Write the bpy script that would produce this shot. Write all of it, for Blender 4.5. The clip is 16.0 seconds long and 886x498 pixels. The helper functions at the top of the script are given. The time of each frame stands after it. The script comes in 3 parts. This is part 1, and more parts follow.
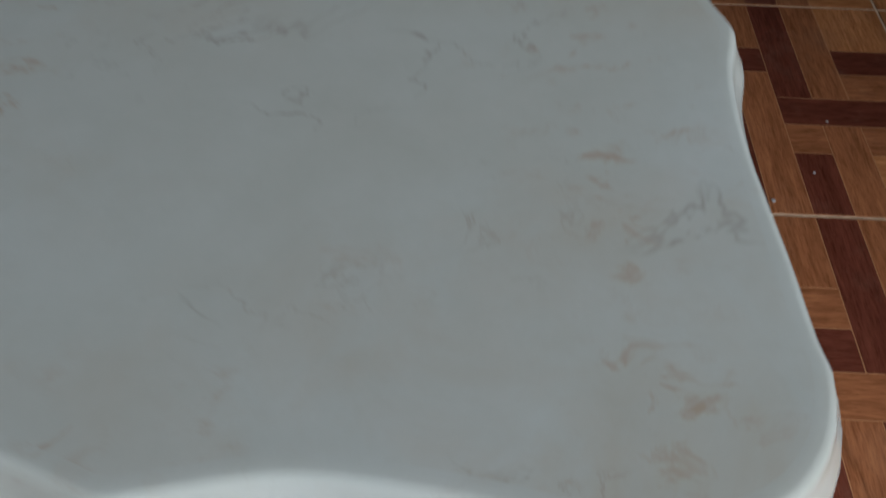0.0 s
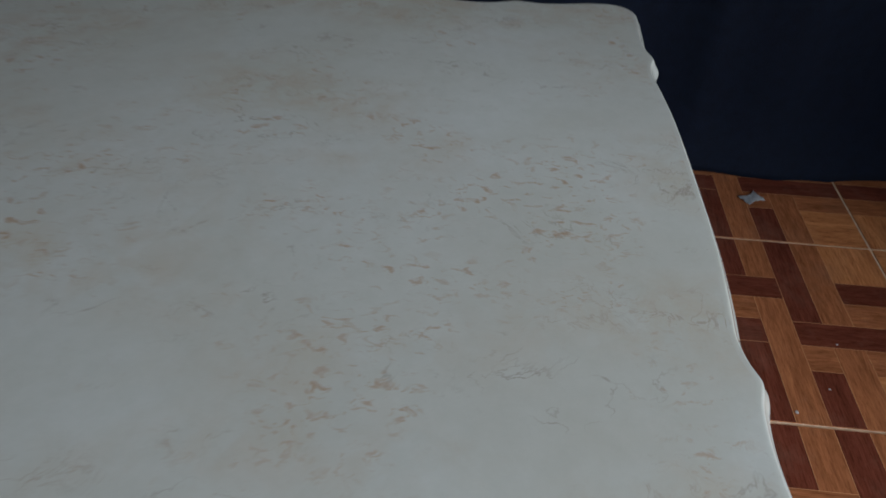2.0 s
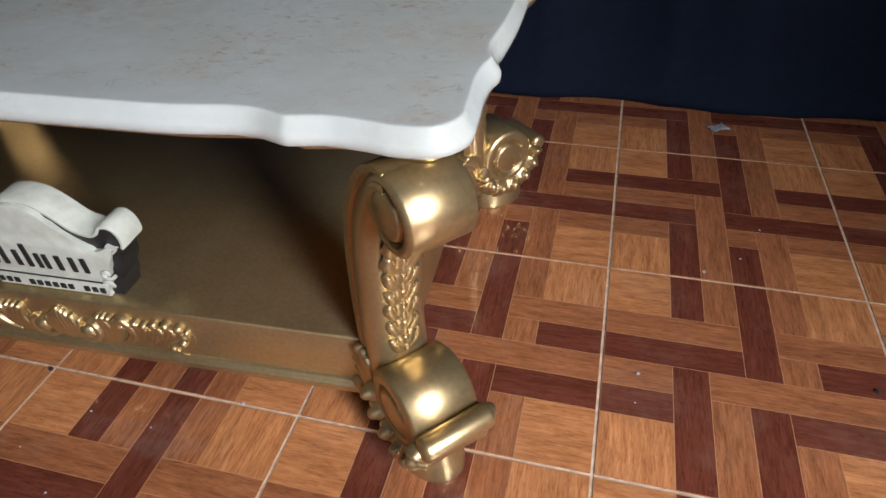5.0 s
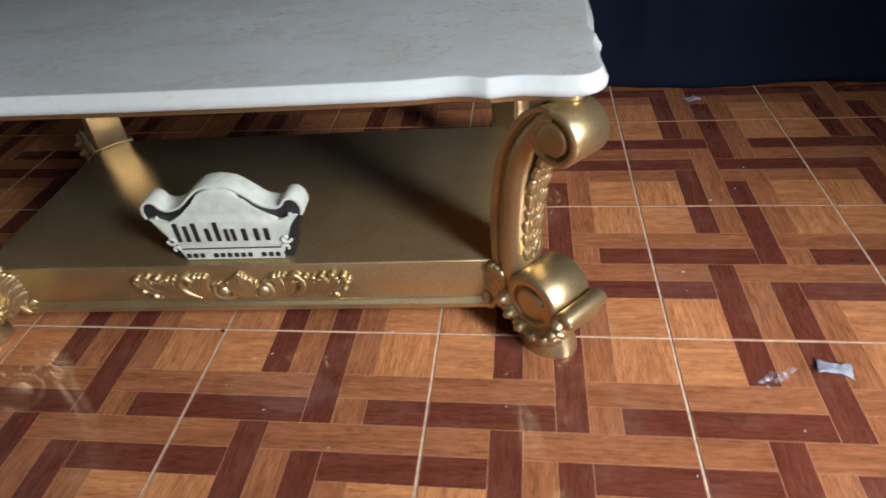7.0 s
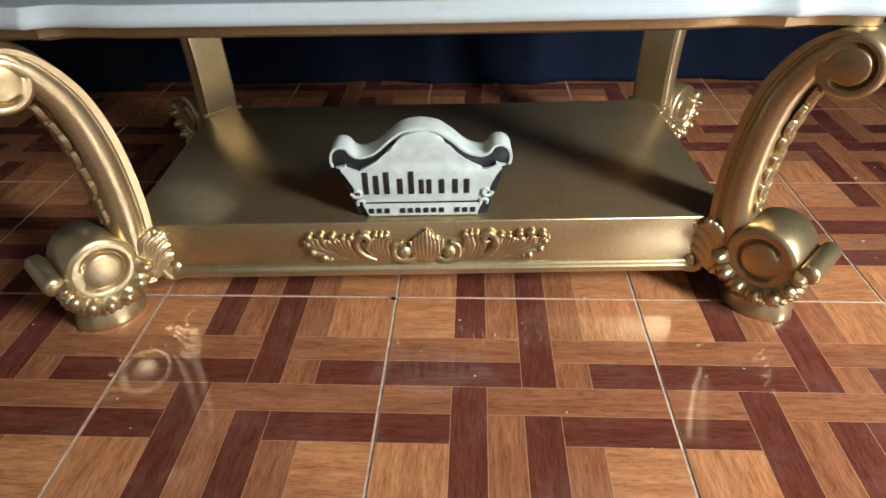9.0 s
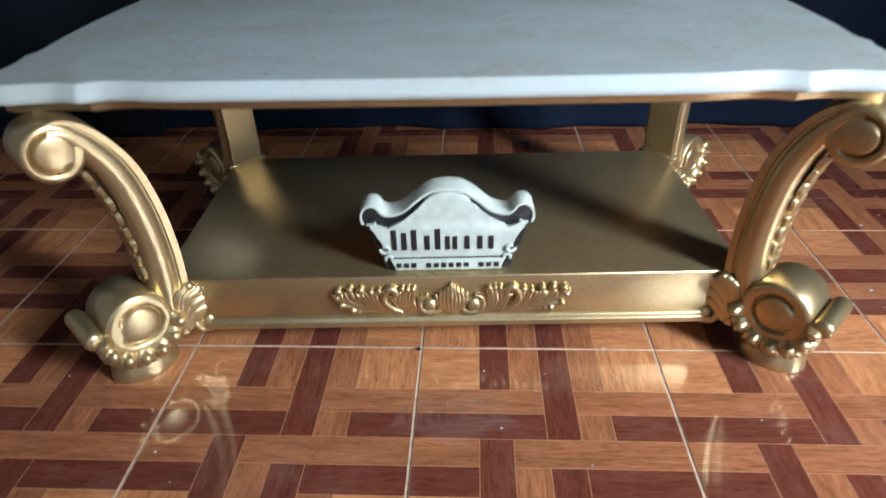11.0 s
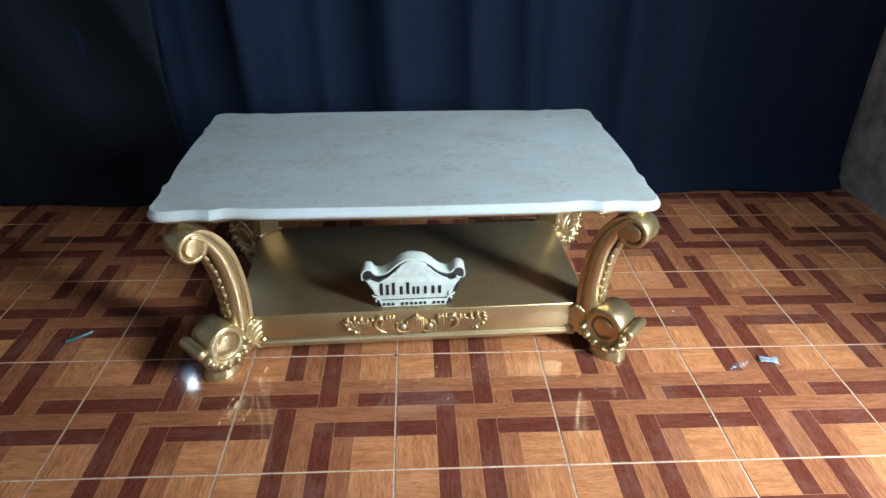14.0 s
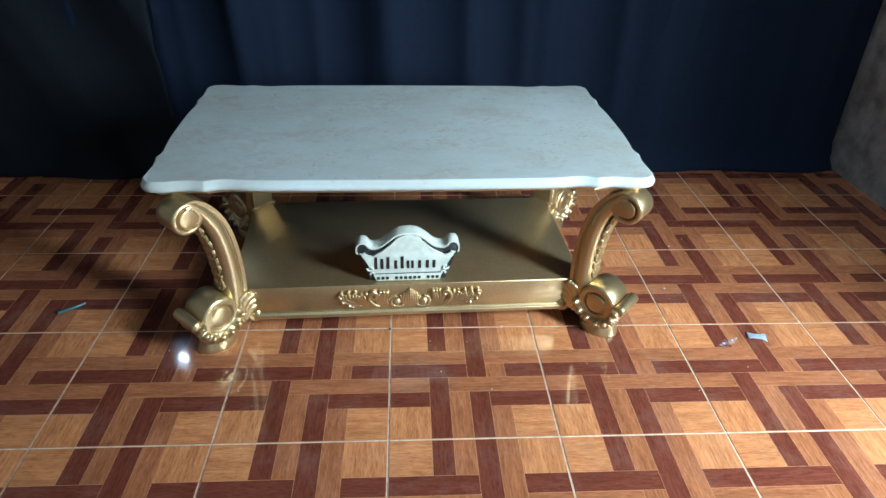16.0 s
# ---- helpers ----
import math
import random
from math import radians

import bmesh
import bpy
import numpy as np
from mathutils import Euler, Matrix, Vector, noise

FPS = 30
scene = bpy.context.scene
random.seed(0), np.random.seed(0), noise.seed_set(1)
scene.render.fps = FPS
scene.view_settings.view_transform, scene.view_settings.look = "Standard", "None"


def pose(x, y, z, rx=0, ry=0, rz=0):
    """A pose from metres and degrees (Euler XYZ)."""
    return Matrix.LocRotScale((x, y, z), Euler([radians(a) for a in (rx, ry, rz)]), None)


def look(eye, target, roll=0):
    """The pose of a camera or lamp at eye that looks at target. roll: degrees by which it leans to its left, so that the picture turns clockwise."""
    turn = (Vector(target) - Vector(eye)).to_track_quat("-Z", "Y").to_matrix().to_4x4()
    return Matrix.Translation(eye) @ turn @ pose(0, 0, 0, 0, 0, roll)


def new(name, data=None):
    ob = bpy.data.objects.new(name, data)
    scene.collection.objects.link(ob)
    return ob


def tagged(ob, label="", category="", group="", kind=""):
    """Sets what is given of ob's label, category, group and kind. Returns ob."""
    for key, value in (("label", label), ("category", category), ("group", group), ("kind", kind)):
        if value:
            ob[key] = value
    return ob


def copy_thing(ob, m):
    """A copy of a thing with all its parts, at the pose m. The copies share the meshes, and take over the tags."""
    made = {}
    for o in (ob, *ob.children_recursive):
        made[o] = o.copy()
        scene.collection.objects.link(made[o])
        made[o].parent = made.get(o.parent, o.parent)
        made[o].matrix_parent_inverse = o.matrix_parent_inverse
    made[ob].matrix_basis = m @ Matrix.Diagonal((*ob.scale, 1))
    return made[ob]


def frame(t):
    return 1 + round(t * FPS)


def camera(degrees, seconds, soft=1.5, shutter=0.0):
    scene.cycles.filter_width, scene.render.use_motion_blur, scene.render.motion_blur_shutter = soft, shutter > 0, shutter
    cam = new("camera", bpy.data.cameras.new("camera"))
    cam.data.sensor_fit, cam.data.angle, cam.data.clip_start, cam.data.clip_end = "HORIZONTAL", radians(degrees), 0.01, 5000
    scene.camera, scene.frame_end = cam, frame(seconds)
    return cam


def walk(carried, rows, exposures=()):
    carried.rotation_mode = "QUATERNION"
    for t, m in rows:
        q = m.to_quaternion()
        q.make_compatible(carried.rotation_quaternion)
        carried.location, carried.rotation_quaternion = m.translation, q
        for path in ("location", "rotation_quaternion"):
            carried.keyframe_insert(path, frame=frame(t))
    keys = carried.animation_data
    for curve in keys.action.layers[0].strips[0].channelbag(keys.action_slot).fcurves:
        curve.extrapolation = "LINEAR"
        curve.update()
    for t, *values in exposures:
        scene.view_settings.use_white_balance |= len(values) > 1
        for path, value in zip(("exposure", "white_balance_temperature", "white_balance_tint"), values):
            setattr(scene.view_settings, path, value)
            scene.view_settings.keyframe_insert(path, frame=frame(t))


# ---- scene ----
cam = camera(69.9, 16.0, 1.5, 0.35)
PATH = [
    (0, (0.569, -0.064, 0.617), (0.534, 1.011, -1.07), 1.0),
    (0.5, (0.552, -0.052, 0.669), (0.484, 1.118, -0.952), 1.8),
    (1, (0.539, -0.048, 0.69), (0.442, 1.187, -0.881), 1.3),
    (1.5, (0.52, -0.059, 0.744), (0.378, 1.271, -0.744), -0.3),
    (2, (0.478, -0.14, 0.806), (0.352, 1.304, -0.572), 1.3),
    (2.5, (0.453, -0.26, 0.85), (0.252, 1.261, -0.433), 1.7),
    (3, (0.521, -0.386, 0.789), (0.339, 1.129, -0.504), 2.6),
    (3.5, (0.622, -0.429, 0.732), (0.423, 1.058, -0.59), -3.7),
    (3.7, (0.687, -0.428, 0.728), (0.346, 1.059, -0.565), -3.4),
    (5.8, (0.755, -0.534, 0.748), (0.292, 0.938, -0.525), -4.0),
    (6, (0.737, -0.572, 0.77), (0.276, 0.92, -0.48), -7.9),
    (6.5, (0.646, -0.657, 0.786), (0.327, 0.867, -0.469), -5.8),
    (7, (0.553, -0.79, 0.812), (0.295, 0.771, -0.412), -5.6),
    (7.5, (0.38, -0.86, 0.809), (0.182, 0.718, -0.404), -6.0),
    (8, (0.235, -0.863, 0.771), (0.024, 0.749, -0.394), -5.7),
    (8.5, (0.157, -0.83, 0.687), (0.063, 0.794, -0.476), -1.6),
    (10.8, (0.099, -0.831, 0.68), (-0.029, 0.858, -0.385), -1.5),
    (11, (0.09, -0.838, 0.744), (-0.006, 0.842, -0.336), -1.6),
    (11.5, (0.078, -0.938, 0.922), (0.085, 0.7, -0.225), -0.8),
    (12, (0.048, -1.124, 1.044), (0.048, 0.551, -0.049), -2.5),
    (12.5, (-0.02, -1.199, 1.124), (0.082, 0.484, 0.048), 0.5),
    (13, (0.013, -1.31, 1.169), (-0.024, 0.392, 0.119), 1.0),
    (13.5, (0.057, -1.362, 1.169), (0.131, 0.34, 0.122), 2.0),
    (14, (0.057, -1.382, 1.176), (0.141, 0.331, 0.145), 0.6),
    (14.5, (0.053, -1.383, 1.174), (0.139, 0.315, 0.12), 1.1),
    (15, (0.051, -1.387, 1.179), (0.142, 0.297, 0.104), 1.7),
    (15.5, (0.057, -1.399, 1.161), (0.148, 0.286, 0.088), 1.3),
    (16, (0.044, -1.393, 1.165), (0.159, 0.284, 0.083), 1.8),
]
walk(cam, [(t, look(eye, target, roll)) for t, eye, target, roll in PATH],
     exposures=[(0, -1.02, 6750, 14), (1.0, -0.95, 6750, 15), (2.0, -0.7, 6850, 16), (2.5, -0.62, 6950, 16), (3.0, -0.57, 7350, 22), (3.7, -0.44, 7700, 27),
                (6.0, -0.27, 6450, 17), (7.0, -0.12, 6750, 19), (8.5, 0.08, 6700, 16), (11.0, 0.34, 5950, 10), (12.0, 0.23, 5980, 10), (12.5, 0.28, 6000, 10), (16.0, 0.45, 5700, 1)])

# ---- world, sun, large lights ----
world = bpy.data.worlds.new("world")
scene.world = world
world.use_nodes = True
sky = world.node_tree.nodes.new("ShaderNodeTexSky")
sky.sky_type, sky.sun_disc = "NISHITA", False
sky.sun_elevation, sky.sun_rotation = radians(40), radians(100)
world.node_tree.links.new(sky.outputs[0], world.node_tree.nodes["Background"].inputs[0])
world.node_tree.nodes["Background"].inputs[1].default_value = 0.08


def area_light(name, m, wide, high, watts, colour):
    data = bpy.data.lights.new(name, "AREA")
    data.shape, data.size, data.size_y, data.energy, data.color = "RECTANGLE", wide, high, watts, colour
    lamp = new(name, data)
    lamp.matrix_world = m
    return lamp


# area lamp outside, put there for daylight through the unseen east doorway
area_light("outdoor_daylight", look((2.42, -1.9, 1.65), (0.4, 0.15, 0.3)), 0.65, 1.6, 262, (0.82, 0.9, 1.0))
# added lamp that brightens the floor in front and to the right
area_light("side_floor_fill", look((2.0, -1.32, 1.2), (0.9, -0.95, 0.1)), 0.6, 1.6, 62, (0.82, 0.9, 1.0))
# added soft fill from behind the camera, where no source is known
area_light("front_fill", look((-0.2, -2.78, 1.2), (-0.2, 0, 0.6)), 1.0, 1.9, 3.5, (0.82, 0.9, 1.0))


# ---- materials ----
def material(name):
    m = bpy.data.materials.new(name)
    m.use_nodes = True
    return m, m.node_tree.nodes, m.node_tree.links, m.node_tree.nodes["Principled BSDF"]


def add_noise(nodes, links, vector, scale, detail=5, rough=0.55, distort=0.0):
    n = nodes.new("ShaderNodeTexNoise")
    n.inputs["Scale"].default_value, n.inputs["Detail"].default_value = scale, detail
    n.inputs["Roughness"].default_value, n.inputs["Distortion"].default_value = rough, distort
    links.new(vector, n.inputs["Vector"])
    return n.outputs[0]


def add_ramp(nodes, links, value, stops):
    r = nodes.new("ShaderNodeValToRGB")
    while len(r.color_ramp.elements) < len(stops):
        r.color_ramp.elements.new(0.5)
    for e, (p, c) in zip(r.color_ramp.elements, stops):
        e.position, e.color = p, (*c, 1) if len(c) == 3 else c
    links.new(value, r.inputs[0])
    return r.outputs[0]


def add_mix(nodes, links, factor, a, b, mode="MIX"):
    x = nodes.new("ShaderNodeMix")
    x.data_type, x.blend_type = "RGBA", mode
    for slot, value in ((0, factor), (6, a), (7, b)):
        if isinstance(value, (int, float)):
            x.inputs[slot].default_value = value
        elif isinstance(value, tuple):
            x.inputs[slot].default_value = (*value, 1)
        else:
            links.new(value, x.inputs[slot])
    return x.outputs[2]


def add_bump(nodes, links, shader, height, strength, distance):
    b = nodes.new("ShaderNodeBump")
    b.inputs["Strength"].default_value, b.inputs["Distance"].default_value = strength, distance
    links.new(height, b.inputs["Height"])
    links.new(b.outputs[0], shader.inputs["Normal"])


def coords(nodes, links, stretch=(1, 1, 1), vary=False):
    c = nodes.new("ShaderNodeTexCoord")
    mp = nodes.new("ShaderNodeMapping")
    mp.inputs["Scale"].default_value = stretch
    links.new(c.outputs["Object"], mp.inputs["Vector"])
    if vary:
        info = nodes.new("ShaderNodeObjectInfo")
        mul = nodes.new("ShaderNodeMath")
        mul.operation = "MULTIPLY"
        mul.inputs[1].default_value = 40
        links.new(info.outputs["Random"], mul.inputs[0])
        links.new(mul.outputs[0], mp.inputs["Location"])
    return mp.outputs[0]


def plain(name, colour, rough=0.6, metal=0.0, spread=0.25, scale=30, bump=0.15, depth=0.001):
    m, n, l, s = material(name)
    v = coords(n, l)
    a = add_noise(n, l, v, scale)
    b = add_noise(n, l, v, scale * 0.12, 3)
    dark = tuple(c * (1 - spread) for c in colour)
    light = tuple(min(1, c * (1 + spread)) for c in colour)
    c1 = add_ramp(n, l, a, [(0.3, dark), (0.7, light)])
    c2 = add_ramp(n, l, b, [(0.3, (1 - spread,) * 3), (0.7, (1.0, 1.0, 1.0))])
    l.new(add_mix(n, l, 1.0, c1, c2, "MULTIPLY"), s.inputs["Base Color"])
    s.inputs["Roughness"].default_value, s.inputs["Metallic"].default_value = rough, metal
    add_bump(n, l, s, a, bump, depth)
    return m


def printed_wood(name, pale, deep, along):
    # glazed ceramic with a wood print; the grain runs along x or y
    m, n, l, s = material(name)
    stretch = (1.0, 9.0, 1.0) if along == "x" else (9.0, 1.0, 1.0)
    v = coords(n, l, stretch, vary=True)
    fine = add_noise(n, l, v, 22, 6, 0.65, 0.4)
    broad = add_noise(n, l, v, 5, 3, 0.5, 0.8)
    c1 = add_ramp(n, l, fine, [(0.31, deep), (0.66, pale)])
    c2 = add_ramp(n, l, broad, [(0.3, (0.72, 0.7, 0.68)), (0.7, (1.0, 1.0, 1.0))])
    c3 = add_mix(n, l, 1.0, c1, c2, "MULTIPLY")
    hair = add_ramp(n, l, add_noise(n, l, v, 52, 5, 0.7, 0.6), [(0.36, (0.68, 0.64, 0.6)), (0.52, (1.0, 1.0, 1.0))])
    c3 = add_mix(n, l, 1.0, c3, hair, "MULTIPLY")
    dust = add_ramp(n, l, add_noise(n, l, coords(n, l, (1, 1, 1), True), 9, 6, 0.7), [(0.5, (0, 0, 0)), (0.85, (0.16, 0.16, 0.16))])
    l.new(add_mix(n, l, dust, c3, (0.42, 0.31, 0.22)), s.inputs["Base Color"])
    rough = add_ramp(n, l, add_noise(n, l, coords(n, l), 12, 5, 0.6), [(0.3, (0.04, 0.04, 0.04)), (0.75, (0.12, 0.12, 0.12))])
    l.new(rough, s.inputs["Roughness"])
    add_bump(n, l, s, fine, 0.05, 0.0004)
    return m


PALE_X = printed_wood("pale_wood_print_lengthwise", (0.62, 0.268, 0.106), (0.38, 0.146, 0.054), "x")
PALE_Y = printed_wood("pale_wood_print_crosswise", (0.62, 0.268, 0.106), (0.38, 0.146, 0.054), "y")
MID_X = printed_wood("brown_wood_print_lengthwise", (0.41, 0.162, 0.069), (0.25, 0.09, 0.037), "x")
MID_Y = printed_wood("brown_wood_print_crosswise", (0.41, 0.162, 0.069), (0.25, 0.09, 0.037), "y")
DARK_X = printed_wood("dark_wood_print_lengthwise", (0.175, 0.051, 0.03), (0.115, 0.03, 0.018), "x")
DARK_Y = printed_wood("dark_wood_print_crosswise", (0.175, 0.051, 0.03), (0.115, 0.03, 0.018), "y")
PRINT_LINE = plain("pale_print_line", (0.46, 0.23, 0.11), 0.12, spread=0.2, scale=60, bump=0.0)
GROUT = plain("grout", (0.6, 0.455, 0.31), 0.9, spread=0.3, scale=60)
CLOTH = plain("navy_cloth", (0.0024, 0.0064, 0.0165), 0.85, spread=0.3, scale=400, bump=0.3, depth=0.0006)
BLACK_CLOTH = plain("black_cloth", (0.0026, 0.0044, 0.0068), 0.85, spread=0.3, scale=400, bump=0.3, depth=0.0006)
for cloth in (CLOTH, BLACK_CLOTH):
    cloth.node_tree.nodes["Principled BSDF"].inputs["Specular IOR Level"].default_value = 0.15
CONCRETE = plain("bare_cement_plaster", (0.4, 0.395, 0.385), 0.95, spread=0.4, scale=14, bump=0.6, depth=0.01)
CEILING = plain("ceiling_board", (0.22, 0.21, 0.2), 0.9, scale=8)
UNDERSIDE = plain("underside_brown", (0.3, 0.155, 0.062), 0.75, spread=0.4, scale=25)
INK = plain("black_paint", (0.012, 0.012, 0.012), 0.5, scale=60)
CREAM = plain("cream_paint", (0.48, 0.52, 0.44), 0.5, spread=0.14, scale=45, bump=0.25)
PLASTIC = plain("clear_plastic_scrap", (0.62, 0.7, 0.8), 0.3, scale=80, spread=0.35, bump=0.5)
PLASTIC.node_tree.nodes["Principled BSDF"].inputs["Transmission Weight"].default_value = 0.55
GREEN = plain("green_straw", (0.015, 0.085, 0.085), 0.4, scale=60)
DARK_RAG = plain("dark_rubber", (0.015, 0.016, 0.018), 0.6, scale=60)
DUST = plain("dust_crumb", (0.45, 0.43, 0.42), 0.9, scale=200)


def gold_paint():
    m, n, l, s = material("antique_gold_paint")
    v = coords(n, l)
    fine = add_noise(n, l, v, 160, 4)
    broad = add_noise(n, l, v, 11, 4, 0.6)
    c1 = add_ramp(n, l, broad, [(0.3, (0.495, 0.372, 0.188)), (0.7, (0.56, 0.438, 0.235))])
    c2 = add_ramp(n, l, fine, [(0.3, (0.86, 0.84, 0.8)), (0.7, (1.0, 1.0, 1.0))])
    l.new(add_mix(n, l, 1.0, c1, c2, "MULTIPLY"), s.inputs["Base Color"])
    s.inputs["Metallic"].default_value = 0.88
    l.new(add_ramp(n, l, broad, [(0.2, (0.31, 0.31, 0.31)), (0.8, (0.37, 0.37, 0.37))]), s.inputs["Roughness"])
    add_bump(n, l, s, fine, 0.1, 0.0004)
    return m


def marble_stone(name, marks):
    # marks: how strongly veins and flecks show, weaker on the polished edge
    m, n, l, s = material(name)
    v = coords(n, l)
    long_v = coords(n, l, (0.6, 1.3, 1.0))
    cloud = add_noise(n, l, v, 5, 4, 0.55, 0.3)
    base = add_ramp(n, l, cloud, [(0.3, (0.405, 0.435, 0.395)), (0.5, (0.432, 0.474, 0.445)), (0.72, (0.458, 0.508, 0.492))])
    grain = add_ramp(n, l, add_noise(n, l, v, 60, 5, 0.7), [(0.3, (0.93, 0.93, 0.915)), (0.7, (1.0, 1.0, 1.0))])
    base = add_mix(n, l, 1.0, base, grain, "MULTIPLY")
    # soft tan clouds
    tan = add_mix(n, l, 1.0, add_ramp(n, l, add_noise(n, l, v, 26, 5, 0.65, 0.5), [(0.4, (0, 0, 0)), (0.7, (0.5 * marks,) * 3)]),
                  add_ramp(n, l, add_noise(n, l, long_v, 6, 2, 0.5), [(0.44, (0, 0, 0)), (0.62, (1, 1, 1))]), "MULTIPLY")
    base = add_mix(n, l, tan, base, (0.36, 0.295, 0.2))
    # thin wandering grey-brown veins in patches
    for scale, half, place, shade, dark in ((21, 0.016, 17, (0.2, 0.175, 0.135), 0.6), (46, 0.022, 12, (0.21, 0.15, 0.09), 0.55)):
        wander = add_noise(n, l, v, scale, 5, 0.6, 0.6)
        line = add_ramp(n, l, wander, [(0.5 - half, (0, 0, 0)), (0.5, (1, 1, 1)), (0.5 + half, (0, 0, 0))])
        patch = add_ramp(n, l, add_noise(n, l, long_v, place, 4, 0.6), [(0.56, (0, 0, 0)), (0.7, (dark * marks,) * 3)])
        base = add_mix(n, l, add_mix(n, l, 1.0, line, patch, "MULTIPLY"), base, shade)
    # small rusty flecks in loose clusters
    fleck = add_ramp(n, l, add_noise(n, l, coords(n, l, (0.8, 1.25, 1.0)), 105, 4, 0.65, 0.7), [(0.54, (0, 0, 0)), (0.66, (0.62 * marks,) * 3)])
    where = add_ramp(n, l, add_noise(n, l, v, 11, 4, 0.6), [(0.5, (0, 0, 0)), (0.64, (1, 1, 1))])
    base = add_mix(n, l, add_mix(n, l, 1.0, fleck, where, "MULTIPLY"), base, (0.3, 0.17, 0.07))
    l.new(base, s.inputs["Base Color"])
    l.new(add_ramp(n, l, cloud, [(0.3, (0.13, 0.13, 0.13)), (0.7, (0.22, 0.22, 0.22))]), s.inputs["Roughness"])
    return m


GOLD = gold_paint()
MARBLE = marble_stone("beige_marble", 1.0)
MARBLE_EDGE = marble_stone("beige_marble_edge", 0.3)


# ---- mesh helpers ----
def part(name, bm, mat, parent=None, label="", smooth=True):
    me = bpy.data.meshes.new(name)
    bmesh.ops.recalc_face_normals(bm, faces=bm.faces)
    bm.to_mesh(me)
    bm.free()
    for x in mat if isinstance(mat, (list, tuple)) else [mat]:
        me.materials.append(x)
    if smooth:
        me.polygons.foreach_set("use_smooth", [True] * len(me.polygons))
        me.set_sharp_from_angle(angle=radians(50))
    ob = new(name, me)
    ob.parent = parent
    if label:
        ob["label"] = label
    return ob


def box(bm, lo, hi, bevel=0.0):
    g = bmesh.ops.create_cube(bm, size=1)
    for v in g["verts"]:
        v.co = Vector([lo[i] + (v.co[i] + 0.5) * (hi[i] - lo[i]) for i in range(3)])
    if bevel:
        edges = list({e for v in g["verts"] for e in v.link_edges})
        bmesh.ops.bevel(bm, geom=edges, offset=bevel, segments=2, profile=0.5, affect="EDGES")


def rings(bm, loops, cap=True, closed=True):
    # skins a row of equal point loops
    vs = [[bm.verts.new(p) for p in loop] for loop in loops]
    k = len(vs[0])
    for a, b in zip(vs, vs[1:]):
        for i in range(k if closed else k - 1):
            j = (i + 1) % k
            bm.faces.new((a[i], a[j], b[j], b[i]))
    if cap:
        bm.faces.new(vs[0][::-1])
        bm.faces.new(vs[-1])


def smooth_line(points, steps=6):
    # Catmull-Rom through points of any dimension
    p = [np.array(q, float) for q in points]
    p = [2 * p[0] - p[1]] + p + [2 * p[-1] - p[-2]]
    out = []
    for i in range(1, len(p) - 2):
        for s in range(steps):
            t = s / steps
            out.append(0.5 * (2 * p[i] + (p[i + 1] - p[i - 1]) * t + (2 * p[i - 1] - 5 * p[i] + 4 * p[i + 1] - p[i + 2]) * t ** 2
                              + (3 * p[i] - p[i - 1] - 3 * p[i + 1] + p[i + 2]) * t ** 3))
    out.append(p[-2])
    return out


def tube(bm, points, radii, flat=1.0, sides=8, up=(0, 1, 0), steps=4):
    # a swept strand with its own radius at each point, flattened along up
    pts = smooth_line([(*p, r) for p, r in zip(points, radii)], steps)
    loops = []
    up = Vector(up).normalized()
    for i, q in enumerate(pts):
        d = Vector(pts[min(i + 1, len(pts) - 1)][:3] - pts[max(i - 1, 0)][:3]).normalized()
        side = d.cross(up).normalized()
        high = side.cross(d).normalized()
        loops.append([Vector(q[:3]) + float(q[3]) * (math.cos(a) * side + flat * math.sin(a) * high) for a in np.linspace(0, 2 * math.pi, sides, endpoint=False).tolist()])
    rings(bm, loops)


def prism(bm, outline, y0, y1, bevel=0.0):
    # an upright plate: outline in x and z, from y0 (front) to y1 (back)
    front = [bm.verts.new((x, y0, z)) for x, z in outline]
    back = [bm.verts.new((x, y1, z)) for x, z in outline]
    f = bm.faces.new(front)
    bm.faces.new(back[::-1])
    for i in range(len(outline)):
        j = (i + 1) % len(outline)
        bm.faces.new((front[j], front[i], back[i], back[j]))
    if bevel:
        bmesh.ops.bevel(bm, geom=list(f.edges), offset=bevel, segments=2, profile=0.5, affect="EDGES")


